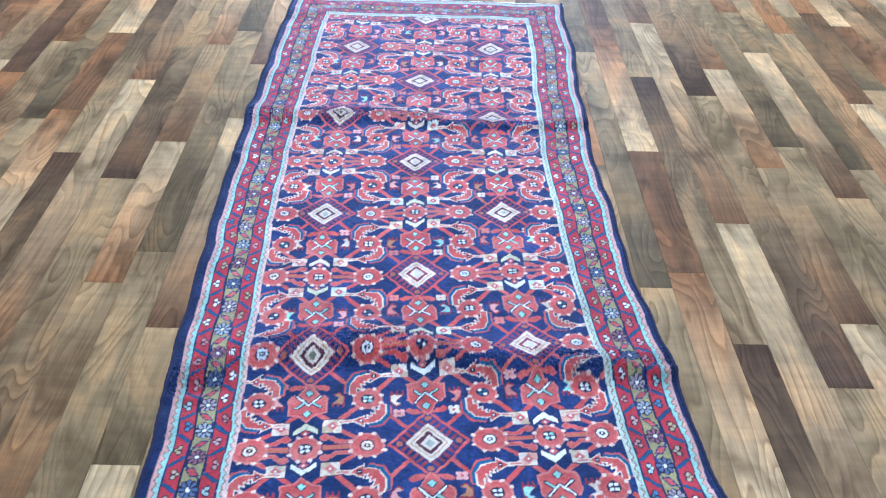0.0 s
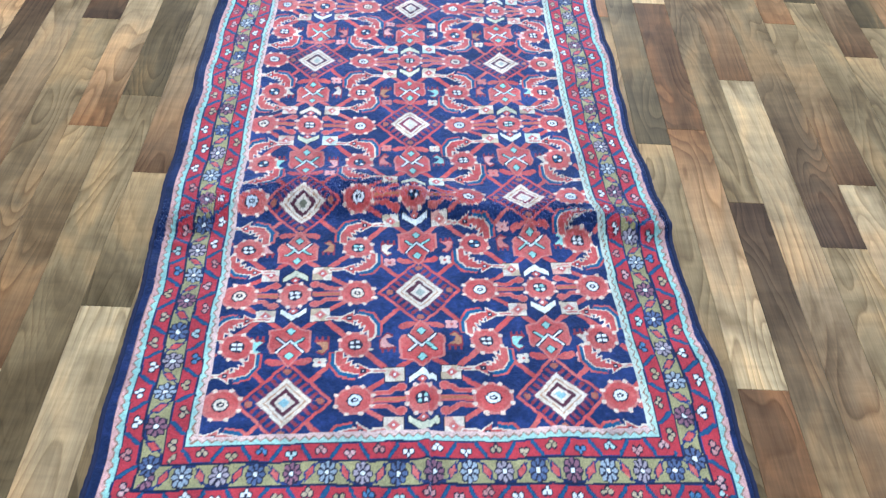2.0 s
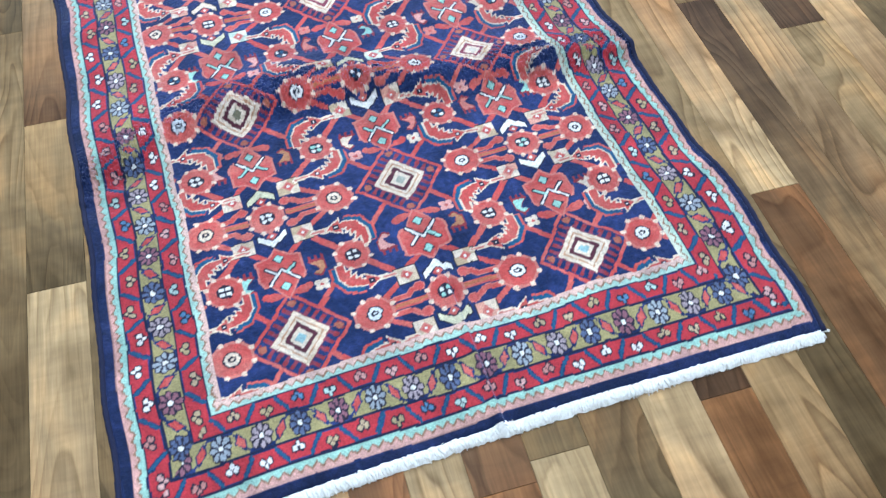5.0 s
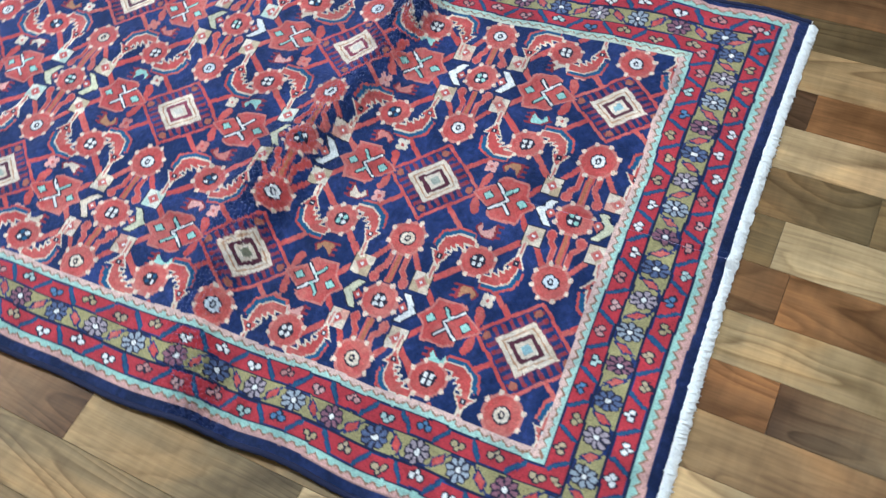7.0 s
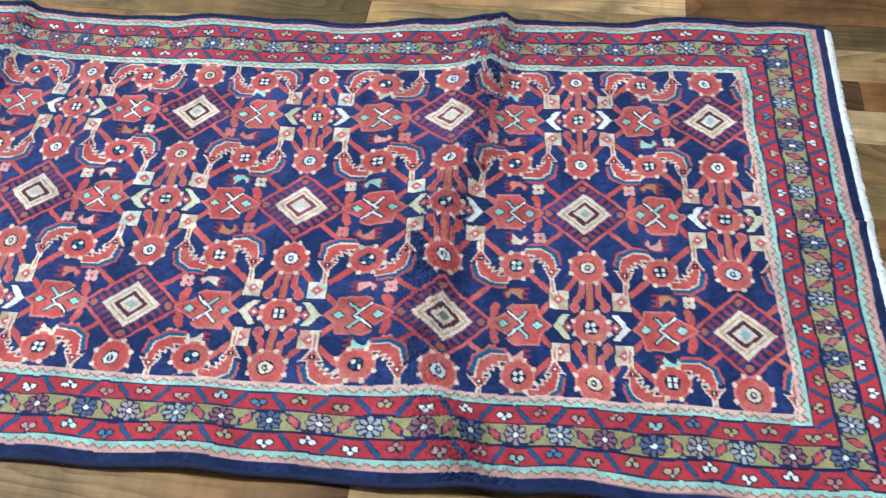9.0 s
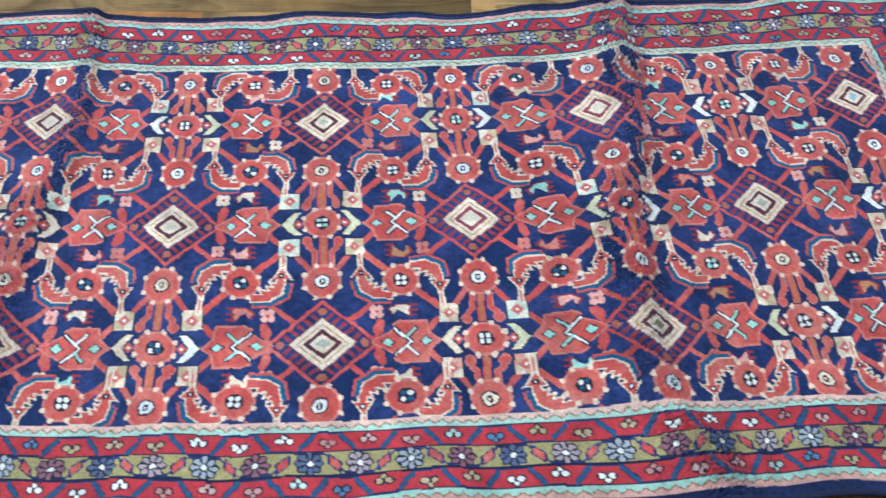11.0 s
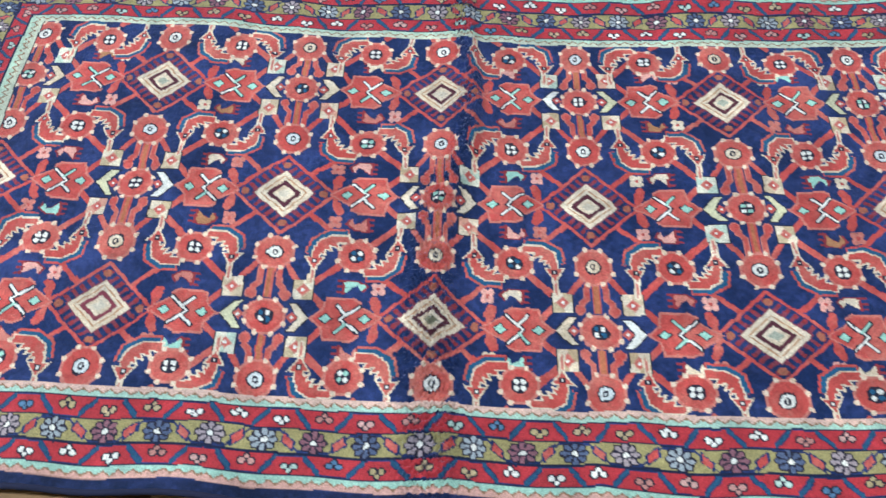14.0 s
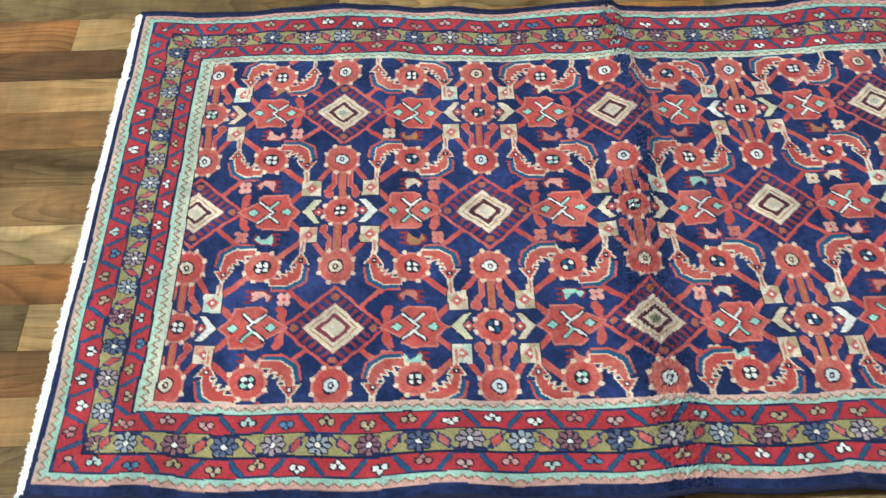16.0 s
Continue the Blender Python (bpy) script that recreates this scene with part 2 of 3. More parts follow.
class Spot:
    """A place in the design at which motifs are woven, perhaps mirrored."""

    def __init__(self, u, v, mu=1, mv=1):
        self.u, self.v, self.mu, self.mv = u, v, mu, mv

    def window(self, u0, u1, v0, v1):
        us, vs = sorted((self.u + self.mu * u0, self.u + self.mu * u1)), sorted((self.v + self.mv * v0, self.v + self.mv * v1))
        i0, i1 = np.searchsorted(UK, us[0] - KNOT), np.searchsorted(UK, us[1] + KNOT)
        j0, j1 = np.searchsorted(VK, vs[0] - KNOT), np.searchsorted(VK, vs[1] + KNOT)
        if i1 <= i0 or j1 <= j0:
            return None
        uu, vv = np.meshgrid((UK[i0:i1] - self.u) * self.mu, (VK[j0:j1] - self.v) * self.mv)
        return chart[j0:j1, i0:i1], uu, vv

    def area(self, u0, u1, v0, v1, test, colour):
        w = self.window(u0, u1, v0, v1)
        if w:
            w[0][test(w[1], w[2])] = colour

    def disc(self, u, v, a, b, colour):
        self.area(u - a, u + a, v - b, v + b, lambda x, y: ((x - u) / a) ** 2 + ((y - v) / b) ** 2 <= 1, colour)

    def lozenge(self, u, v, a, b, colour):
        self.area(u - a, u + a, v - b, v + b, lambda x, y: abs(x - u) / a + abs(y - v) / b <= 1, colour)

    def block(self, u, v, a, b, colour):
        self.area(u - a, u + a, v - b, v + b, lambda x, y: (abs(x - u) <= a) & (abs(y - v) <= b), colour)

    def stroke(self, points, width, colour):
        for (ax, ay), (bx, by) in zip(points, points[1:]):
            dx, dy = bx - ax, by - ay
            n = dx * dx + dy * dy + 1e-12

            def near(x, y):
                k = np.clip(((x - ax) * dx + (y - ay) * dy) / n, 0, 1)
                return (x - ax - k * dx) ** 2 + (y - ay - k * dy) ** 2 <= width * width / 4
            self.area(min(ax, bx) - width, max(ax, bx) + width, min(ay, by) - width, max(ay, by) + width, near, colour)

    def shape(self, points, colour):
        def inside(x, y):
            odd = np.zeros(x.shape, bool)
            for (ax, ay), (bx, by) in zip(points, points[1:] + points[:1]):
                if ay != by:
                    odd ^= ((ay > y) != (by > y)) & (x < (bx - ax) * (y - ay) / (by - ay) + ax)
            return odd
        us, vs = [p[0] for p in points], [p[1] for p in points]
        self.area(min(us), max(us), min(vs), max(vs), inside, colour)


def rosette(s, u, v, a, b, eye):
    """Red bloom with pale buds round its rim."""
    s.disc(u, v, a, b, SALMON)
    s.disc(u, v, a * 0.86, b * 0.86, RED)
    for k in range(8):
        w = (k + 0.5) * math.pi / 4
        s.disc(u + a * math.cos(w), v + b * math.sin(w), 0.0050, 0.0046, (0.78, 0.56, 0.44))
        s.disc(u + a * math.cos(w), v + b * math.sin(w), 0.0032, 0.0030, CREAM)
    if eye == "petals":
        s.disc(u, v, 0.0145, 0.0145, DARK)
        c = (MINT, WHITE, BLUE, WHITE)[rng.integers(4)]
        for k in range(4):
            w = k * math.pi / 2 + 0.785
            s.disc(u + 0.0078 * math.cos(w), v + 0.0078 * math.sin(w), 0.0042, 0.0042, WHITE if k % 2 else c)
    else:
        rim = (WHITE, (0.66, 0.70, 0.74), CREAM)[rng.integers(3)]
        s.disc(u, v, 0.0150, 0.0150, DARK)
        s.disc(u, v, 0.0122, 0.0122, rim)
        s.disc(u, v, 0.0068, 0.0052, DARK)
        s.disc(u, v, 0.0034, 0.0022, rim)


def diamond(s, heart):
    a, b = 0.086, 0.096
    for q in ((1, 1), (1, -1), (-1, 1), (-1, -1)):
        k = Spot(s.u, s.v, q[0], q[1])
        k.stroke([(0.043, 0.048), (0.078, 0.088)], 0.0095, RED)
        k.stroke([(0.006, 0.092), (0.022, 0.090)], 0.009, RED)
        k.disc(0.026, 0.094, 0.012, 0.0085, RED)
        k.disc(0.036, 0.098, 0.008, 0.0075, RED)
        if rng.random() < 0.8:
            c = (PINK, CREAM, SALMON)[rng.integers(3)]
            for du, dv in ((0.0062, 0.0056), (-0.0062, 0.0056), (0.0062, -0.0056), (-0.0062, -0.0056)):
                k.disc(0.058 + du, 0.092 + dv, 0.0066, 0.0060, c)
            k.disc(0.058, 0.092, 0.0034, 0.0034, RED)
    r = lambda x, y: abs(x) / a + abs(y) / b
    s.area(-a, a, -b, b, lambda x, y: r(x, y) <= 1, RED)
    s.area(-a, a, -b, b, lambda x, y: r(x, y) <= 0.905, NAVY)
    tick = lambda x, y: np.cos((abs(x) / a - abs(y) / b) * 27.0) > 0.10
    s.area(-a, a, -b, b, lambda x, y: (r(x, y) <= 0.865) & tick(x, y), PLUM)
    s.area(-a, a, -b, b, lambda x, y: (r(x, y) <= 0.865) & (r(x, y) > 0.74) & tick(x, y), DEEP)
    for du, dv in ((0.062, 0), (-0.062, 0), (0, 0.07), (0, -0.07)):
        s.disc(du, dv, 0.007, 0.007, BROWN)
    s.lozenge(0, 0, a * 0.60, b * 0.60, PLUM)
    s.lozenge(0, 0, a * 0.57, b * 0.57, CREAM)
    s.area(-a, a, -b, b, lambda x, y: (r(x, y) < 0.455) & (r(x, y) > 0.415), (0.46, 0.26, 0.15))
    s.lozenge(0, 0, a * 0.335, b * 0.335, (0.085, 0.020, 0.036) if heart else PLUM)
    s.lozenge(0, 0, a * 0.225, b * 0.225, CREAM)
    s.lozenge(0, 0, a * 0.12, b * 0.12, heart or (0.66, 0.60, 0.52))


def palmette(s):
    """Red shield with a pale chevron; its foot is at the diamond."""
    leaf = [(0, 0.062), (0.018, 0.042), (0.041, 0.037), (0.042, -0.010), (0.035, -0.022), (0.024, -0.024), (0.012, -0.044), (0, -0.062)]
    leaf = leaf + [(-a, b) for a, b in leaf[-2:0:-1]]
    s.shape(leaf, SALMON)
    s.shape([(a * 0.90, b * 0.91) for a, b in leaf], RED)
    arms = [[(-0.025, -0.020), (0, 0.008), (0.025, -0.020)], [(-0.025, 0.016), (-0.008, -0.001)], [(0.025, 0.016), (0.008, -0.001)]]
    for arm in arms:
        s.stroke(arm, 0.0092, DARK)
    for arm, tint in zip(arms, (WHITE, (WHITE, MINT)[rng.integers(2)], (WHITE, MINT)[rng.integers(2)])):
        s.stroke(arm, 0.0040, tint)
    for dv in (0.034, -0.030):
        s.lozenge(0, dv, 0.0115, 0.0125, DARK)
        s.lozenge(0, dv, 0.0090, 0.0100, MINT)


def comb(s):
    """Little tan bird-like figure with a toothed crest."""
    c = (CREAM, SALMON, (0.40, 0.20, 0.10), MINT, PINK)[rng.integers(5)]
    pts = [(-0.012, 0.008), (0.012, 0.012), (0.012, -0.010), (0.002, -0.024), (-0.009, -0.017), (0.003, -0.012), (-0.002, -0.002)]
    s.shape([(p[0] * 1.22, p[1] * 1.2) for p in pts], DEEP)
    s.shape(pts, c)
    for du in (-0.011, 0.0, 0.011):
        s.stroke([(du, 0.010), (du, 0.021)], 0.0042, DEEP)
    s.stroke([(-0.013, 0.011), (0.013, 0.013)], 0.004, DEEP)


def flower_cross(s):
    """Bloom between two pale chevrons, with four chequered squares."""
    for q in ((1, 1), (1, -1), (-1, 1), (-1, -1)):
        k = Spot(s.u, s.v, q[0], q[1])
        k.stroke([(0.066, 0.072), (0.108, 0.118)], 0.012, RED)
        k.stroke([(0.044, 0.074), (0.014, 0.102)], 0.011, RED)
        k.stroke([(0.070, 0.046), (0.105, 0.022)], 0.010, RED)
        lead, other = ((CREAM, (0.50, 0.38, 0.24)), ((0.52, 0.42, 0.28), (0.76, 0.68, 0.56)), (CREAM, (0.64, 0.34, 0.26)), ((0.72, 0.70, 0.60), (0.50, 0.60, 0.52)), (CREAM, (0.60, 0.48, 0.34)))[rng.integers(5)]
        k.block(0.053, 0.058, 0.0195, 0.0185, DARK)
        k.block(0.053, 0.058, 0.018, 0.017, lead)
        k.area(0.035, 0.071, 0.041, 0.075, lambda x, y: ((x - 0.053) * (y - 0.058) > 0) & (abs(x - 0.053) < 0.018) & (abs(y - 0.058) < 0.017), other)
        k.lozenge(0.053, 0.058, 0.0120, 0.0120, SALMON)
        k.lozenge(0.053, 0.058, 0.0085, 0.0085, RED)
        k.disc(0.053, 0.058, 0.0030, 0.0030, WHITE)
    for mv in (1, -1):
        k = Spot(s.u, s.v, 1, mv)
        k.shape([(0, 0.075), (0.028, 0.052), (0.028, 0.034), (0, 0.052), (-0.028, 0.034), (-0.028, 0.052)], DARK)
        k.shape([(0, 0.072), (0.026, 0.050), (0.026, 0.037), (0, 0.055), (-0.026, 0.037), (-0.026, 0.050)], (CREAM, (0.62, 0.60, 0.42), WHITE)[rng.integers(3)])
        k.lozenge(0, 0.043, 0.0105, 0.0100, RED)
        k.disc(0, 0.043, 0.0028, 0.0028, WHITE)
    for mu in (1, -1):
        k = Spot(s.u, s.v, mu, 1)
        k.block(0.066, 0.0, 0.032, 0.0070, RED)
        k.block(0.066, 0.0, 0.032, 0.0034, (0.42, 0.15, 0.075))
        for mv in (1, -1):
            h = Spot(s.u, s.v, mu, mv)
            limb = [(0.098, 0.0150), (0.062, 0.0160), (0.054, 0.0245), (0.040, 0.0260)]
            h.stroke(limb, 0.0110, SALMON)
            h.disc(0.041, 0.0275, 0.0105, 0.0095, SALMON)
            h.disc(0.041, 0.0275, 0.0085, 0.0078, RED)
            h.stroke(limb, 0.0080, RED)
    rosette(s, 0, 0, 0.033, 0.034, "petals")


def curled_leaves(s):
    """Bloom with two saw-edged leaves that curl round it, turned half about from each other."""
    for turn in (1, -1):
        k = Spot(s.u, s.v, s.mu * turn, s.mv * turn)
        k.shape([(0.051, 0.020), (0.052, 0.054), (0.034, 0.083), (0.004, 0.089), (0.000, 0.074), (0.024, 0.068), (0.037, 0.050), (0.037, 0.020)], RED)
        k.shape([(0.047, 0.022), (0.048, 0.053), (0.031, 0.079), (0.004, 0.085), (0.000, 0.074), (0.024, 0.068), (0.037, 0.050), (0.037, 0.022)], BLUE)
        leaf = [(0.039, 0.018), (0.039, 0.050), (0.026, 0.070), (0.002, 0.076), (-0.010, 0.075), (-0.009, 0.063), (0.002, 0.060), (-0.002, 0.051), (0.010, 0.056), (0.007, 0.043), (0.018, 0.049), (0.013, 0.031), (0.024, 0.036), (0.024, 0.014)]
        k.stroke([(-0.026, 0.069), (-0.056, 0.071)], 0.0105, CREAM)
        k.stroke([(-0.026, 0.069), (-0.056, 0.071)], 0.0040, SALMON)
        k.shape(leaf, RED)
        k.stroke(leaf + leaf[:1], 0.0029, CREAM)
        k.shape([(-0.004, 0.089), (-0.034, 0.069), (-0.004, 0.050), (-0.008, 0.069)], CREAM)
        k.shape([(-0.007, 0.084), (-0.029, 0.069), (-0.007, 0.055)], RED)
        k.shape([(0.004, 0.073), (-0.010, 0.073), (-0.010, 0.065), (0.004, 0.064)], RED)
        k.block(-0.014, 0.069, 0.0048, 0.0048, DARK)
        k.block(-0.014, 0.069, 0.0018, 0.0018, WHITE)
    rosette(s, 0, 0, 0.032, 0.033, "petals")


def drawn_in(u, to):
    """The outermost column of motifs sits a little closer to the middle."""
    return math.copysign(to, u) if 0.3 < abs(u) < 0.45 else u


SITES = [(i * 0.25, j * P / 2, (i + j) % 2) for i in range(-2, 3) for j in range(-1, 11)]
for su, sv, odd in SITES:                      # i + j odd: a diamond; even: a flower cross
    if not odd:
        flower_cross(Spot(su, sv))
for su, sv, odd in SITES:
    if odd:
        heart = (0.30, 0.46, 0.50) if sv == 0 else (0.20, 0.19, 0.13) if su < -0.2 and round(sv / P) % 2 else ((0.62, 0.55, 0.46), None, (0.40, 0.42, 0.36))[rng.integers(3)]
        diamond(Spot(su, sv), heart)
        for mv in (1, -1):
            palmette(Spot(su, sv + mv * 0.141, 1, mv))
            for mu in (1, -1):
                comb(Spot(su + mu * 0.062, sv + mv * 0.139, mu, mv))
for su, sv, odd in SITES:
    for mu in (1, -1):
        if odd:
            rosette(Spot(drawn_in(su + mu * 0.125, 0.361), sv), 0, 0, 0.036, 0.034, "oval")
    curled_leaves(Spot(drawn_in(su + 0.125, 0.351), sv + P / 4, 1 if odd else -1, 1))

# ---- rug: its borders ----
WEST = [HALF - w for w in (0.557, 0.535, 0.515, 0.480, 0.441, 0.408, 0.389)]
EAST = [HALF - w for w in (0.557, 0.546, 0.526, 0.489, 0.450, 0.417, 0.398)]
NEAR = [w - V0 for w in (-0.258, -0.238, -0.212, -0.174, -0.126, -0.089, -0.068)]
FAR = [V1 - w for w in (2.686, 2.676, 2.652, 2.608, 2.567, 2.534, 2.502)]
STEP = [0.0, 1.0, 2.0, 3.0, 4.0, 5.0, 6.0]
UU, VV = np.meshgrid(UK, VK)
from_side = np.where(UU > 0, np.interp(HALF - abs(UU), EAST, STEP), np.interp(HALF - abs(UU), WEST, STEP))
from_end = np.minimum(np.interp(VV - V0, NEAR, STEP), np.interp(V1 - VV, FAR, STEP))
band = np.minimum(from_side, from_end)
lies_long = from_side <= from_end
run = np.where(lies_long, VV * 0.945 + 10.0, UU * 1.24 + 20.0)
edge_out = band < 1.0
chart[edge_out] = NAVY


def paint(mask, colour):
    chart[mask] = colour


def wave(x, period):
    return 2 * abs((x / period) % 1.0 - 0.5)


for base, outer, inner in ((1, (0.60, 0.35, 0.31), (0.36, 0.56, 0.49)), (5, (0.42, 0.60, 0.53), (0.68, 0.48, 0.42))):
    m = (band >= base) & (band < base + 1)
    f = band - base
    zig = 0.30 + 0.36 * wave(run, 0.0205)
    paint(m & (f < zig), outer)
    paint(m & (f >= zig), inner)
    green = m & (((~lies_long) & (VV > 1.2)) | (lies_long & (UU > 0) & (base == 5)))
    paint(green & (f < zig), (0.46, 0.60, 0.50) if base == 5 else (0.58, 0.44, 0.36))
    paint(green & (f >= zig), (0.58, 0.62, 0.51) if base == 5 else (0.38, 0.58, 0.48))
    paint(m & (abs(f - zig) < 0.075), (0.28, 0.16, 0.10))
for base, phase in ((2, 0.02), (4, 0.0)):
    m = (band >= base) & (band < base + 1)
    f = band - base
    paint(m, CRIMSON)
    t = np.clip(2.5 * (wave(run + phase, 0.124) - 0.5) + 0.5, 0.0, 1.0)
    slope = (t > 0.001) & (t < 0.999)
    path = 0.07 + 0.86 * t
    paint(m & ~slope & (abs(f - path) < 0.035), NAVY)
    paint(m & slope & (abs(f - path) < 0.20), NAVY)
    paint(m & slope & (abs(f - path) < 0.13), (0.026, 0.085, 0.18))
    half = 0.062
    cell = np.floor((run + phase + half / 2) / half)
    du = ((run + phase + half / 2) % half - half / 2)
    up = np.where(cell % 2 == 0, 1.0, -1.0)
    dv = (f - 0.5 + 0.10 * up) * 0.036 * up
    key = (cell * 7 + base * 3).astype(int) % 11
    cores = np.array([WHITE, (0.55, 0.30, 0.28), (0.40, 0.33, 0.18), WHITE, (0.45, 0.22, 0.20), (0.45, 0.58, 0.55), (0.48, 0.38, 0.24), WHITE, (0.58, 0.36, 0.34), (0.10, 0.20, 0.36), (0.45, 0.36, 0.22)])[key]
    lobes = [(-0.0066, 0.001, 0.0047), (0.0066, 0.001, 0.0047), (0.0, -0.0058, 0.0036)]
    for grow, dark in ((0.0026, True), (0.0, False)):
        for a, b, r in lobes:
            hit = m & ((du - a) ** 2 + (dv - b) ** 2 < (r + grow) ** 2)
            if dark:
                paint(hit, DARK)
            else:
                chart[hit] = cores[hit]
m = (band >= 3) & (band < 4)
f = band - 3
paint(m, OLIVE)
step = 0.074
cell = np.floor(run / step)
du, dv = run % step - step / 2, (f - 0.5) * 0.042
up = np.where(cell % 2 == 0, 1.0, -1.0)
vine = 0.5 - 0.40 * np.where(abs(du) < 0.022, up, up * np.clip((step / 2 - abs(du)) / 0.015, -1, 1))
paint(m & (abs(f - vine) < 0.055), NAVY)
bud_u = (run + step / 2) % step - step / 2
slant = np.where(np.floor((run + step / 2) / step) % 2 == 0, 1.0, -1.0)
bu, bv = bud_u + slant * dv * 0.5, dv
paint(m & (abs(bu) / 0.0115 + abs(bv) / 0.0175 < 1), NAVY)
paint(m & (abs(bu) / 0.0080 + abs(bv) / 0.0125 < 1), RED)
angle, far = np.arctan2(dv, du), np.hypot(du, dv)
petal = 0.0178 + 0.0016 * np.cos(8 * angle)
key = cell.astype(int) % 4
petals = np.array([(0.36, 0.30, 0.34), (0.10, 0.13, 0.24), (0.24, 0.11, 0.15), (0.34, 0.38, 0.44)])[key]
paint(m & (far < petal + 0.0025), DARK)
hit = m & (far < petal) & (np.cos(8 * angle) > -0.45)
chart[hit] = petals[hit]
paint(m & (far < 0.0070), DARK)
paint(m & (far < 0.0044), WHITE)
for b in (2, 3, 4, 5):
    paint(abs(band - b) < 0.045, (0.010, 0.014, 0.050))
paint((band > 5.93) & (band < 5.995), DARK)

# the hand's unevenness: motifs wander by a knot or two
def wander(step, size):
    small = rng.normal(0, size, (NV // step + 3, NU // step + 3))
    jx, ix = np.arange(NV) / step, np.arange(NU) / step
    j0, i0 = jx.astype(int), ix.astype(int)
    fj, fi = (jx - j0)[:, None], (ix - i0)[None, :]
    top = small[j0][:, i0] * (1 - fi) + small[j0][:, i0 + 1] * fi
    low = small[j0 + 1][:, i0] * (1 - fi) + small[j0 + 1][:, i0 + 1] * fi
    return top * (1 - fj) + low * fj


JJ, II = np.meshgrid(np.arange(NV), np.arange(NU), indexing="ij")
JJ = np.clip(np.round(JJ + wander(45, 1.1) + wander(14, 0.45)), 0, NV - 1).astype(int)
II = np.clip(np.round(II + wander(45, 0.9) + wander(14, 0.35)), 0, NU - 1).astype(int)
chart = chart[JJ, II]

# uneven dye: blue and red fade lighter in patches; the blue's also paint in sheen
def dye(colour, lighter, amount):
    mask = np.all(abs(chart - np.array(colour)) < 1e-6, axis=2)
    k = np.clip(amount, 0, 1)[:, :, None]
    mixed = np.array(colour) * (1 - k) + np.array(lighter) * k
    chart[mask] = mixed[mask]


dye(NAVY, (0.034, 0.054, 0.195), 0.30 + wander(34, 0.28) + wander(10, 0.18) + wander(3, 0.22))
dye(RED, (0.55, 0.165, 0.135), 0.24 + wander(34, 0.30) + wander(10, 0.20) + wander(3, 0.20))
dye(CREAM, (0.62, 0.50, 0.36), 0.30 + wander(8, 0.35) + wander(3, 0.25))

# the plain outer edge is dyed deepest
chart[band < 1] *= 0.6

# slow changes of dye from row to row, and small ones from knot to knot
rows = np.interp(np.arange(NV), np.arange(0, NV + 40, 40), rng.normal(0, 0.06, len(np.arange(0, NV + 40, 40))))
chart *= (1.0 + rows[:, None] + wander(14, 0.07) + wander(3, 0.05) + rng.normal(0, 0.08, (NV, NU)))[:, :, None]
chart = np.clip(chart, 0.004, 0.9)

# ---- rug: its mesh ----
FINE = 1
gu = np.linspace(-HALF, HALF, NU * FINE + 1)
gv = np.linspace(V0, V1, NV * FINE + 1)
GU, GV = np.meshgrid(gu, gv)
X, Y = cloth(GU, GV)
THICK = 0.008
rim = np.minimum(np.minimum(HALF - abs(GU), GV - V0), V1 - GV)
Z = folds(GU, GV) + THICK * np.sqrt(np.clip(1 - (1 - np.clip(rim / 0.006, 0, 1)) ** 2, 0, 1)) + rng.normal(0, 0.00035, GU.shape)
# along the creases random knots are sunk, so the shape shades the band darker
crest_a = GV - soft_interp(GU, *CREASE_A)
crest_b = GV - 0.012 - soft_interp(GU, *CREASE_B)
crease_band = 1.4 * ridge(crest_a, 0.052) * (0.75 + 0.25 * np.cos(GU * 13.0 + 1.0)) + 1.2 * ridge(crest_b, np.where(GU > 0.06, 0.022, 0.042))
sunken = np.clip(crease_band * (1.0 + rng.normal(0, 0.25, GU.shape)), 0, 1)
Z = np.maximum(Z - 0.0092 * sunken * np.where(rng.random(GU.shape) < 0.55, rng.random(GU.shape) * 0.4 + 0.6, 0.0), 0.0015)
nu, nv = len(gu), len(gv)
count = nu * nv
ring = np.concatenate([np.arange(nu), np.arange(1, nv) * nu + nu - 1, (nv - 1) * nu + np.arange(nu - 2, -1, -1), np.arange(nv - 2, 0, -1) * nu])
co = np.stack([X.ravel(), Y.ravel(), Z.ravel()], 1)
skirt = co[ring].copy()
skirt[:, 2] = np.maximum(co[ring, 2] - 0.006, 0.0006)
co = np.vstack([co, skirt])
i0 = (np.arange(nv - 1)[:, None] * nu + np.arange(nu - 1)[None, :]).ravel()
quads = np.stack([i0, i0 + 1, i0 + nu + 1, i0 + nu], 1)
k = np.arange(len(ring))
kn = (k + 1) % len(ring)
quads = np.vstack([quads, np.stack([ring[kn], ring[k], count + k, count + kn], 1)])
me = bpy.data.meshes.new("rug_body")
me.vertices.add(len(co))
me.vertices.foreach_set("co", co.astype(np.float32).ravel())
me.loops.add(quads.size)
me.loops.foreach_set("vertex_index", quads.astype(np.int32).ravel())
me.polygons.add(len(quads))
me.polygons.foreach_set("loop_start", np.arange(0, quads.size, 4, dtype=np.int32))
me.polygons.foreach_set("use_smooth", np.ones(len(quads), bool))
me.update(calc_edges=True)
jj = np.clip(np.arange(nv) // FINE, 0, NV - 1)
ii = np.clip(np.arange(nu) // FINE, 0, NU - 1)
wool = np.ones((len(co), 4), np.float32)
wool[:count, :3] = chart[jj][:, ii].reshape(-1, 3)
wool[count:, :3] = NAVY
me.color_attributes.new("wool", "FLOAT_COLOR", "POINT").data.foreach_set("color", wool.ravel())
me.materials.append(PILE)
rug = new("rug")
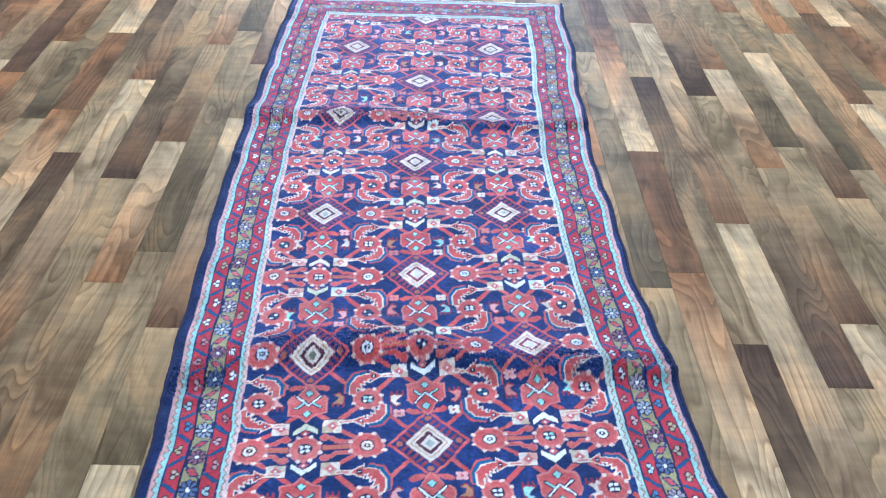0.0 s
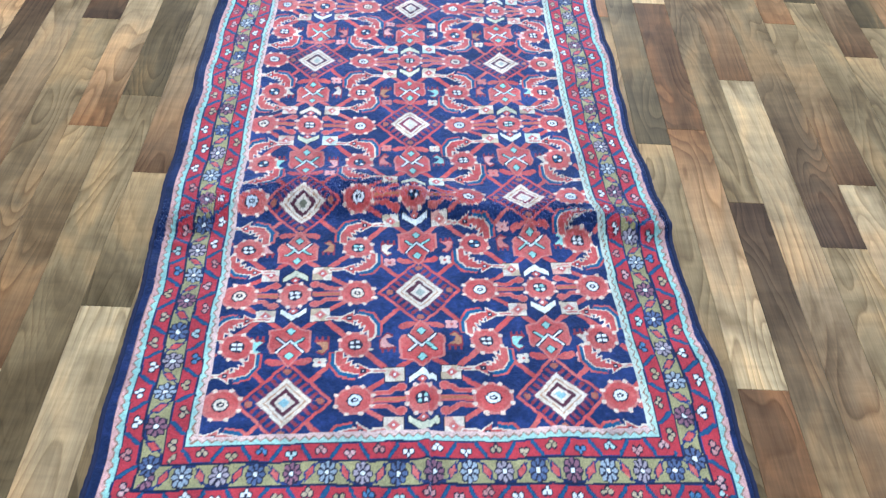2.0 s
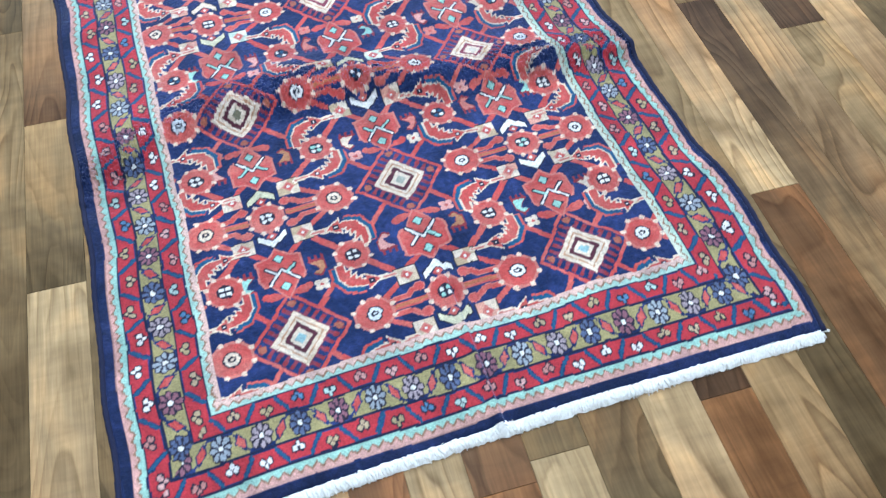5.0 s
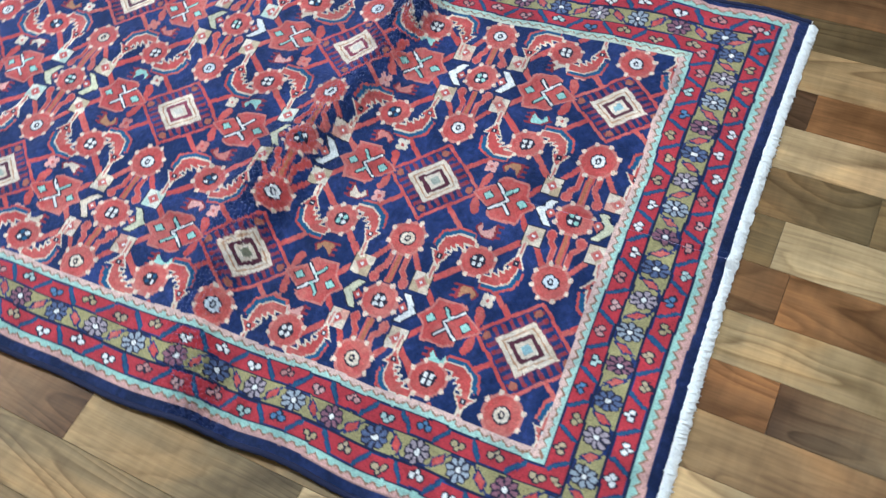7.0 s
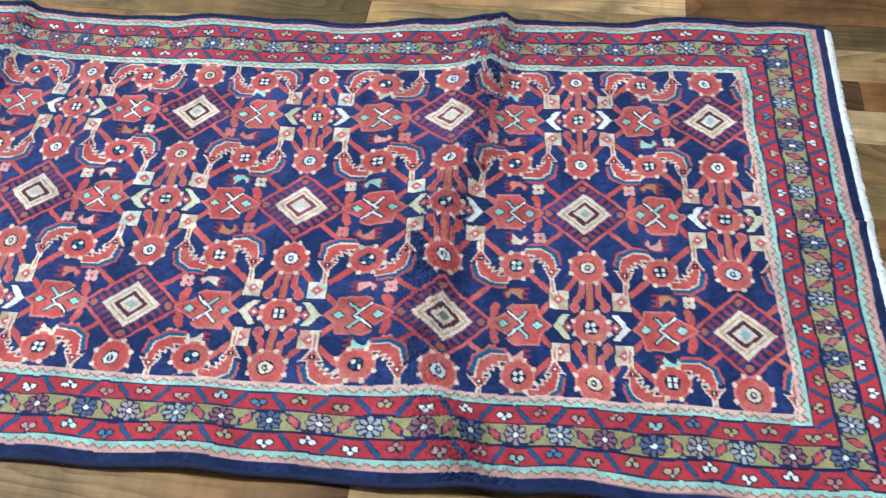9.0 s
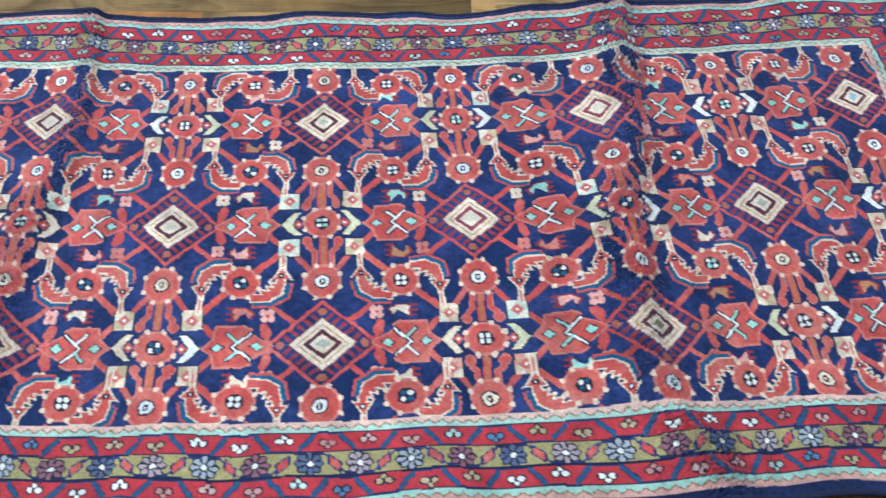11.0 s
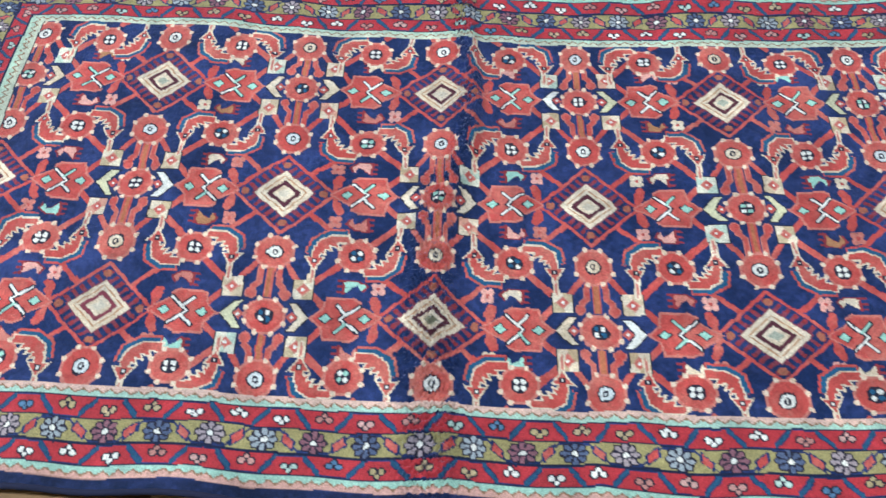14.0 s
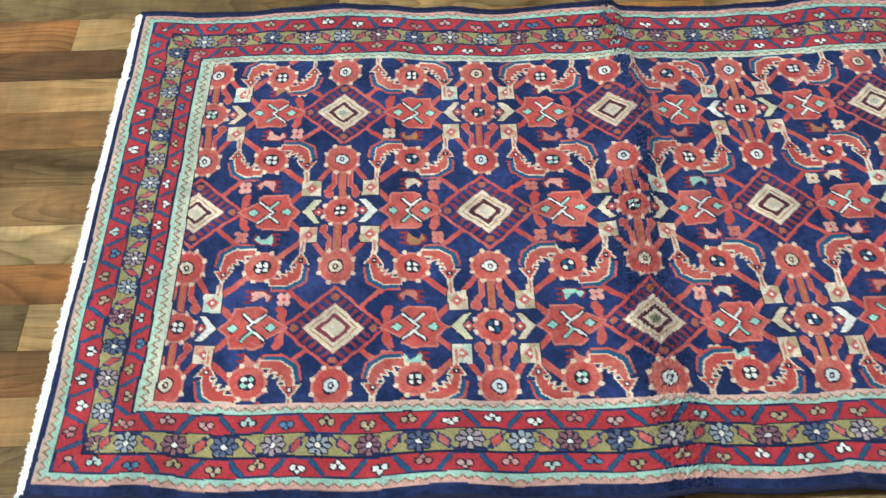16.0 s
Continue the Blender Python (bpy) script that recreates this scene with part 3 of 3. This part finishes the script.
tagged(rug, "hand-knotted navy and red wool runner rug with creases", "rug")
pile = new("rug_body", me)
pile.parent = rug


def strand(bm_v, bm_f, a, way, length, r, lift):
    """A short soft tuft of cotton, tapered and bent down to the floor."""
    side = (-way[1], way[0])
    start = len(bm_v)
    for k, (s, w) in enumerate(((0.0, 0.8), (0.3, 1.1), (0.65, 1.0), (1.0, 0.35))):
        z = a[2] * (1 - s) ** 1.5 + r * 0.9 + lift * math.sin(s * 3.1)
        cx, cy = a[0] + way[0] * length * s, a[1] + way[1] * length * s
        for m in range(6):
            w6 = m * math.pi / 3
            bm_v.append((cx + side[0] * r * w * math.cos(w6), cy + side[1] * r * w * math.cos(w6), max(0.0005, z + r * w * math.sin(w6))))
    for k in range(3):
        for m in range(6):
            a0, a1 = start + k * 6 + m, start + k * 6 + (m + 1) % 6
            bm_f.append((a0, a1, a1 + 6, a0 + 6))
    bm_f.append(tuple(start + 18 + m for m in range(6)))


for end, out in ((V0, -1), (V1, 1)):
    fv, ff = [], []
    for k in range(2600):
        u = -HALF + 0.004 + (2 * HALF - 0.008) * (k + random.random() * 0.9) / 2600
        px, py = (float(c[0]) for c in cloth(np.array([u]), np.array([end - out * 0.003])))
        z = float(folds(np.array([u]), np.array([end]))[0]) + 0.002
        w = random.gauss(0, 0.8)
        wob = 0.5 + 0.5 * noise.noise((u * 14, end, 0))
        strand(fv, ff, (px, py, z), (math.sin(w), out * math.cos(w)), random.uniform(0.007, 0.018) + 0.007 * wob, random.uniform(0.0015, 0.0028), random.uniform(0, 0.004))
    base = len(fv)
    for k in range(301):
        u = np.array([-HALF + 0.003 + (2 * HALF - 0.006) * k / 300])
        z = float(folds(u, np.array([end]))[0])
        for far, lift in ((-0.004, 0.006), (0.008 + 0.004 * noise.noise((k * 0.31, end, 1.0)), 0.0045), (0.015 + 0.004 * noise.noise((k * 0.47, end, 5.0)), 0.001)):
            px, py = (float(c[0]) for c in cloth(u, np.array([end + out * far])))
            fv.append((px, py, z * max(0.0, 1 - far / 0.015) + lift))
    for k in range(300):
        for m in range(2):
            a0 = base + k * 3 + m
            ff.append((a0, a0 + 3, a0 + 4, a0 + 1) if out < 0 else (a0, a0 + 1, a0 + 4, a0 + 3))
    fr = mesh_object("fringe", fv, ff, FRINGE, rug)
    fr.data.polygons.foreach_set("use_smooth", np.ones(len(ff), bool))
    tagged(fr, "short white cotton fringe")

for side in (-1, 1):
    bv, bf = [], []
    n = 360
    for k in range(n + 1):
        v = V0 + (V1 - V0) * k / n
        bx, by = (float(c[0]) for c in cloth(np.array([side * HALF]), np.array([v])))
        bz = float(folds(np.array([side * HALF]), np.array([v]))[0]) + 0.0055
        r = 0.0052 * (1 + 0.10 * math.sin(k * 2.1))
        bv += [(bx + r * math.cos(m * math.pi / 4), by, bz + r * math.sin(m * math.pi / 4)) for m in range(8)]
    for k in range(n):
        bf += [(k * 8 + m, k * 8 + (m + 1) % 8, k * 8 + 8 + (m + 1) % 8, k * 8 + 8 + m) for m in range(8)]
    bf += [tuple(range(7, -1, -1)), tuple(n * 8 + m for m in range(8))]
    bd = mesh_object("binding", bv, bf, BINDING, rug)
    bd.data.polygons.foreach_set("use_smooth", np.ones(len(bf), bool))
    tagged(bd, "navy overcast wool edge")

# ---- floor ----
floor = tagged(box("floor", (ROOM_X0, ROOM_Y0, -0.05), (ROOM_X1, ROOM_Y1, -0.004), SUBFLOOR), "wood-look plank floor in mixed brown, grey and pale tones", "floor", kind="structure")
REPEAT, DROP = 1.415, -0.63
# edges of the twenty strips of the printed sheet, from +x to -x
EDGES = [1.290, 1.192, 1.093, 0.998, 0.893, 0.797, 0.713, 0.614, 0.530, 0.430, 0.342, 0.248, 0.147, 0.052, -0.044, -0.134, -0.220, -0.314, -0.402, -0.490, -0.569]
SHEET = EDGES[0] - EDGES[20]
BROWN_W, DARK_W, GREY_W, PALE_W, TAN_W, OAK_W, MOSS_W = (0.158, 0.082, 0.036), (0.084, 0.047, 0.025), (0.152, 0.108, 0.053), (0.50, 0.365, 0.200), (0.262, 0.126, 0.049), (0.325, 0.225, 0.112), (0.110, 0.077, 0.037)
# for each strip its planks: upper end along y, tone at that end and tone at the other end
STRIPS = [
    [(2.262, PALE_W, BROWN_W), (1.25, OAK_W, GREY_W)],
    [(1.540, OAK_W, MOSS_W)],
    [(2.103, PALE_W, TAN_W), (1.41, OAK_W, BROWN_W)],
    [(1.885, OAK_W, DARK_W)],
    [(2.519, PALE_W, BROWN_W)],
    [(2.022, DARK_W, OAK_W)],
    [(2.290, TAN_W, PALE_W), (1.490, BROWN_W, BROWN_W)],
    [(2.225, OAK_W, MOSS_W)],
    [(2.815, OAK_W, TAN_W)],
    [(2.55, TAN_W, BROWN_W), (1.85, BROWN_W, DARK_W)],
    [(2.645, PALE_W, TAN_W), (1.95, TAN_W, OAK_W)],
    [(2.40, GREY_W, BROWN_W), (1.75, TAN_W, GREY_W)],
    [(2.530, PALE_W, OAK_W), (1.85, BROWN_W, GREY_W)],
    [(2.497, TAN_W, GREY_W), (1.80, OAK_W, BROWN_W)],
    [(2.95, PALE_W, OAK_W), (2.25, OAK_W, TAN_W)],
    [(2.460, DARK_W, PALE_W), (1.919, BROWN_W, TAN_W)],
    [(2.75, OAK_W, TAN_W), (2.05, BROWN_W, GREY_W)],
    [(2.64, PALE_W, OAK_W), (2.00, GREY_W, BROWN_W)],
    [(1.828, OAK_W, TAN_W)],
    [(2.197, OAK_W, MOSS_W)],
]
planks = []
for sheet in range(-3, 4):
    for col, ends in enumerate(STRIPS):
        ends = sorted(((e - 1.0) % REPEAT, head, foot) for e, head, foot in ends)
        x1, x0 = EDGES[col] - sheet * SHEET, EDGES[col + 1] - sheet * SHEET
        for rep in range(-7, 12):
            for n, (y1, head, foot) in enumerate(ends):
                y0 = ends[n - 1][0] if n else ends[-1][0] - REPEAT
                off = 1.0 + rep * REPEAT + sheet * DROP
                planks.append((x0, x1, y0 + off, y1 + off, (head, foot), (col * 0.737 + n * 0.311 + sheet * SHEET, n * 0.57 + col * 0.13 - off * 0.11, col * 1.3 + n * 2.1)))


def plank_mesh(verts, faces, x0, x1, y0, y1, z0=-0.004, z1=0.0):
    g, b = 0.0002, 0.0005
    start = len(verts)
    for z, i in ((z0, 0), (z1 - b, 0), (z1, b)):
        verts.extend((x, y, z) for x, y in ((x0 + g + i, y0 + g + i), (x1 - g - i, y0 + g + i), (x1 - g - i, y1 - g - i), (x0 + g + i, y1 - g - i)))
    for k in (0, 4):
        faces.extend((start + k + m, start + k + (m + 1) % 4, start + k + 4 + (m + 1) % 4, start + k + 4 + m) for m in range(4))
    faces.append((start + 8, start + 9, start + 10, start + 11))


def plank_object(name, items):
    v, f, tone, seed = [], [], [], []
    for x0, x1, y0, y1, t, sd in items:
        n = len(v)
        plank_mesh(v, f, x0, x1, y0, y1)
        tone += [(*t[0 if p[1] > (y0 + y1) / 2 else 1], 1.0) for p in v[n:]]
        seed += [(*sd, 1.0)] * (len(v) - n)
    ob = mesh_object(name, v, f, PLANK, floor)
    for key, values in (("tone", tone), ("seed", seed)):
        ob.data.color_attributes.new(key, "FLOAT_COLOR", "POINT").data.foreach_set("color", np.array(values, np.float32).ravel())
    return ob


rest, near = [], []
for item in planks:
    x0, x1, y0, y1 = item[:4]
    x0, x1, y0, y1 = max(x0, ROOM_X0), min(x1, ROOM_X1), max(y0, ROOM_Y0), min(y1, ROOM_Y1)
    if x1 - x0 < 0.01 or y1 - y0 < 0.01:
        continue
    cx, cy = (x0 + x1) / 2, (y0 + y1) / 2
    hidden = -0.42 < cx < 0.36 and y0 > -0.1 and y1 < 2.45
    seen = -1.9 < cx < 1.9 and -0.9 < cy < 3.3 and not hidden
    (near if seen else rest).append((x0, x1, y0, y1, *item[4:]))
near.sort(key=lambda p: abs(p[0] + 0.05) + 0.3 * abs(p[2] - 1.1))
rest += near[300:]
tagged(plank_object("planks", rest), kind="stuff")
for item in near[:300]:
    plank_object("plank", [item])
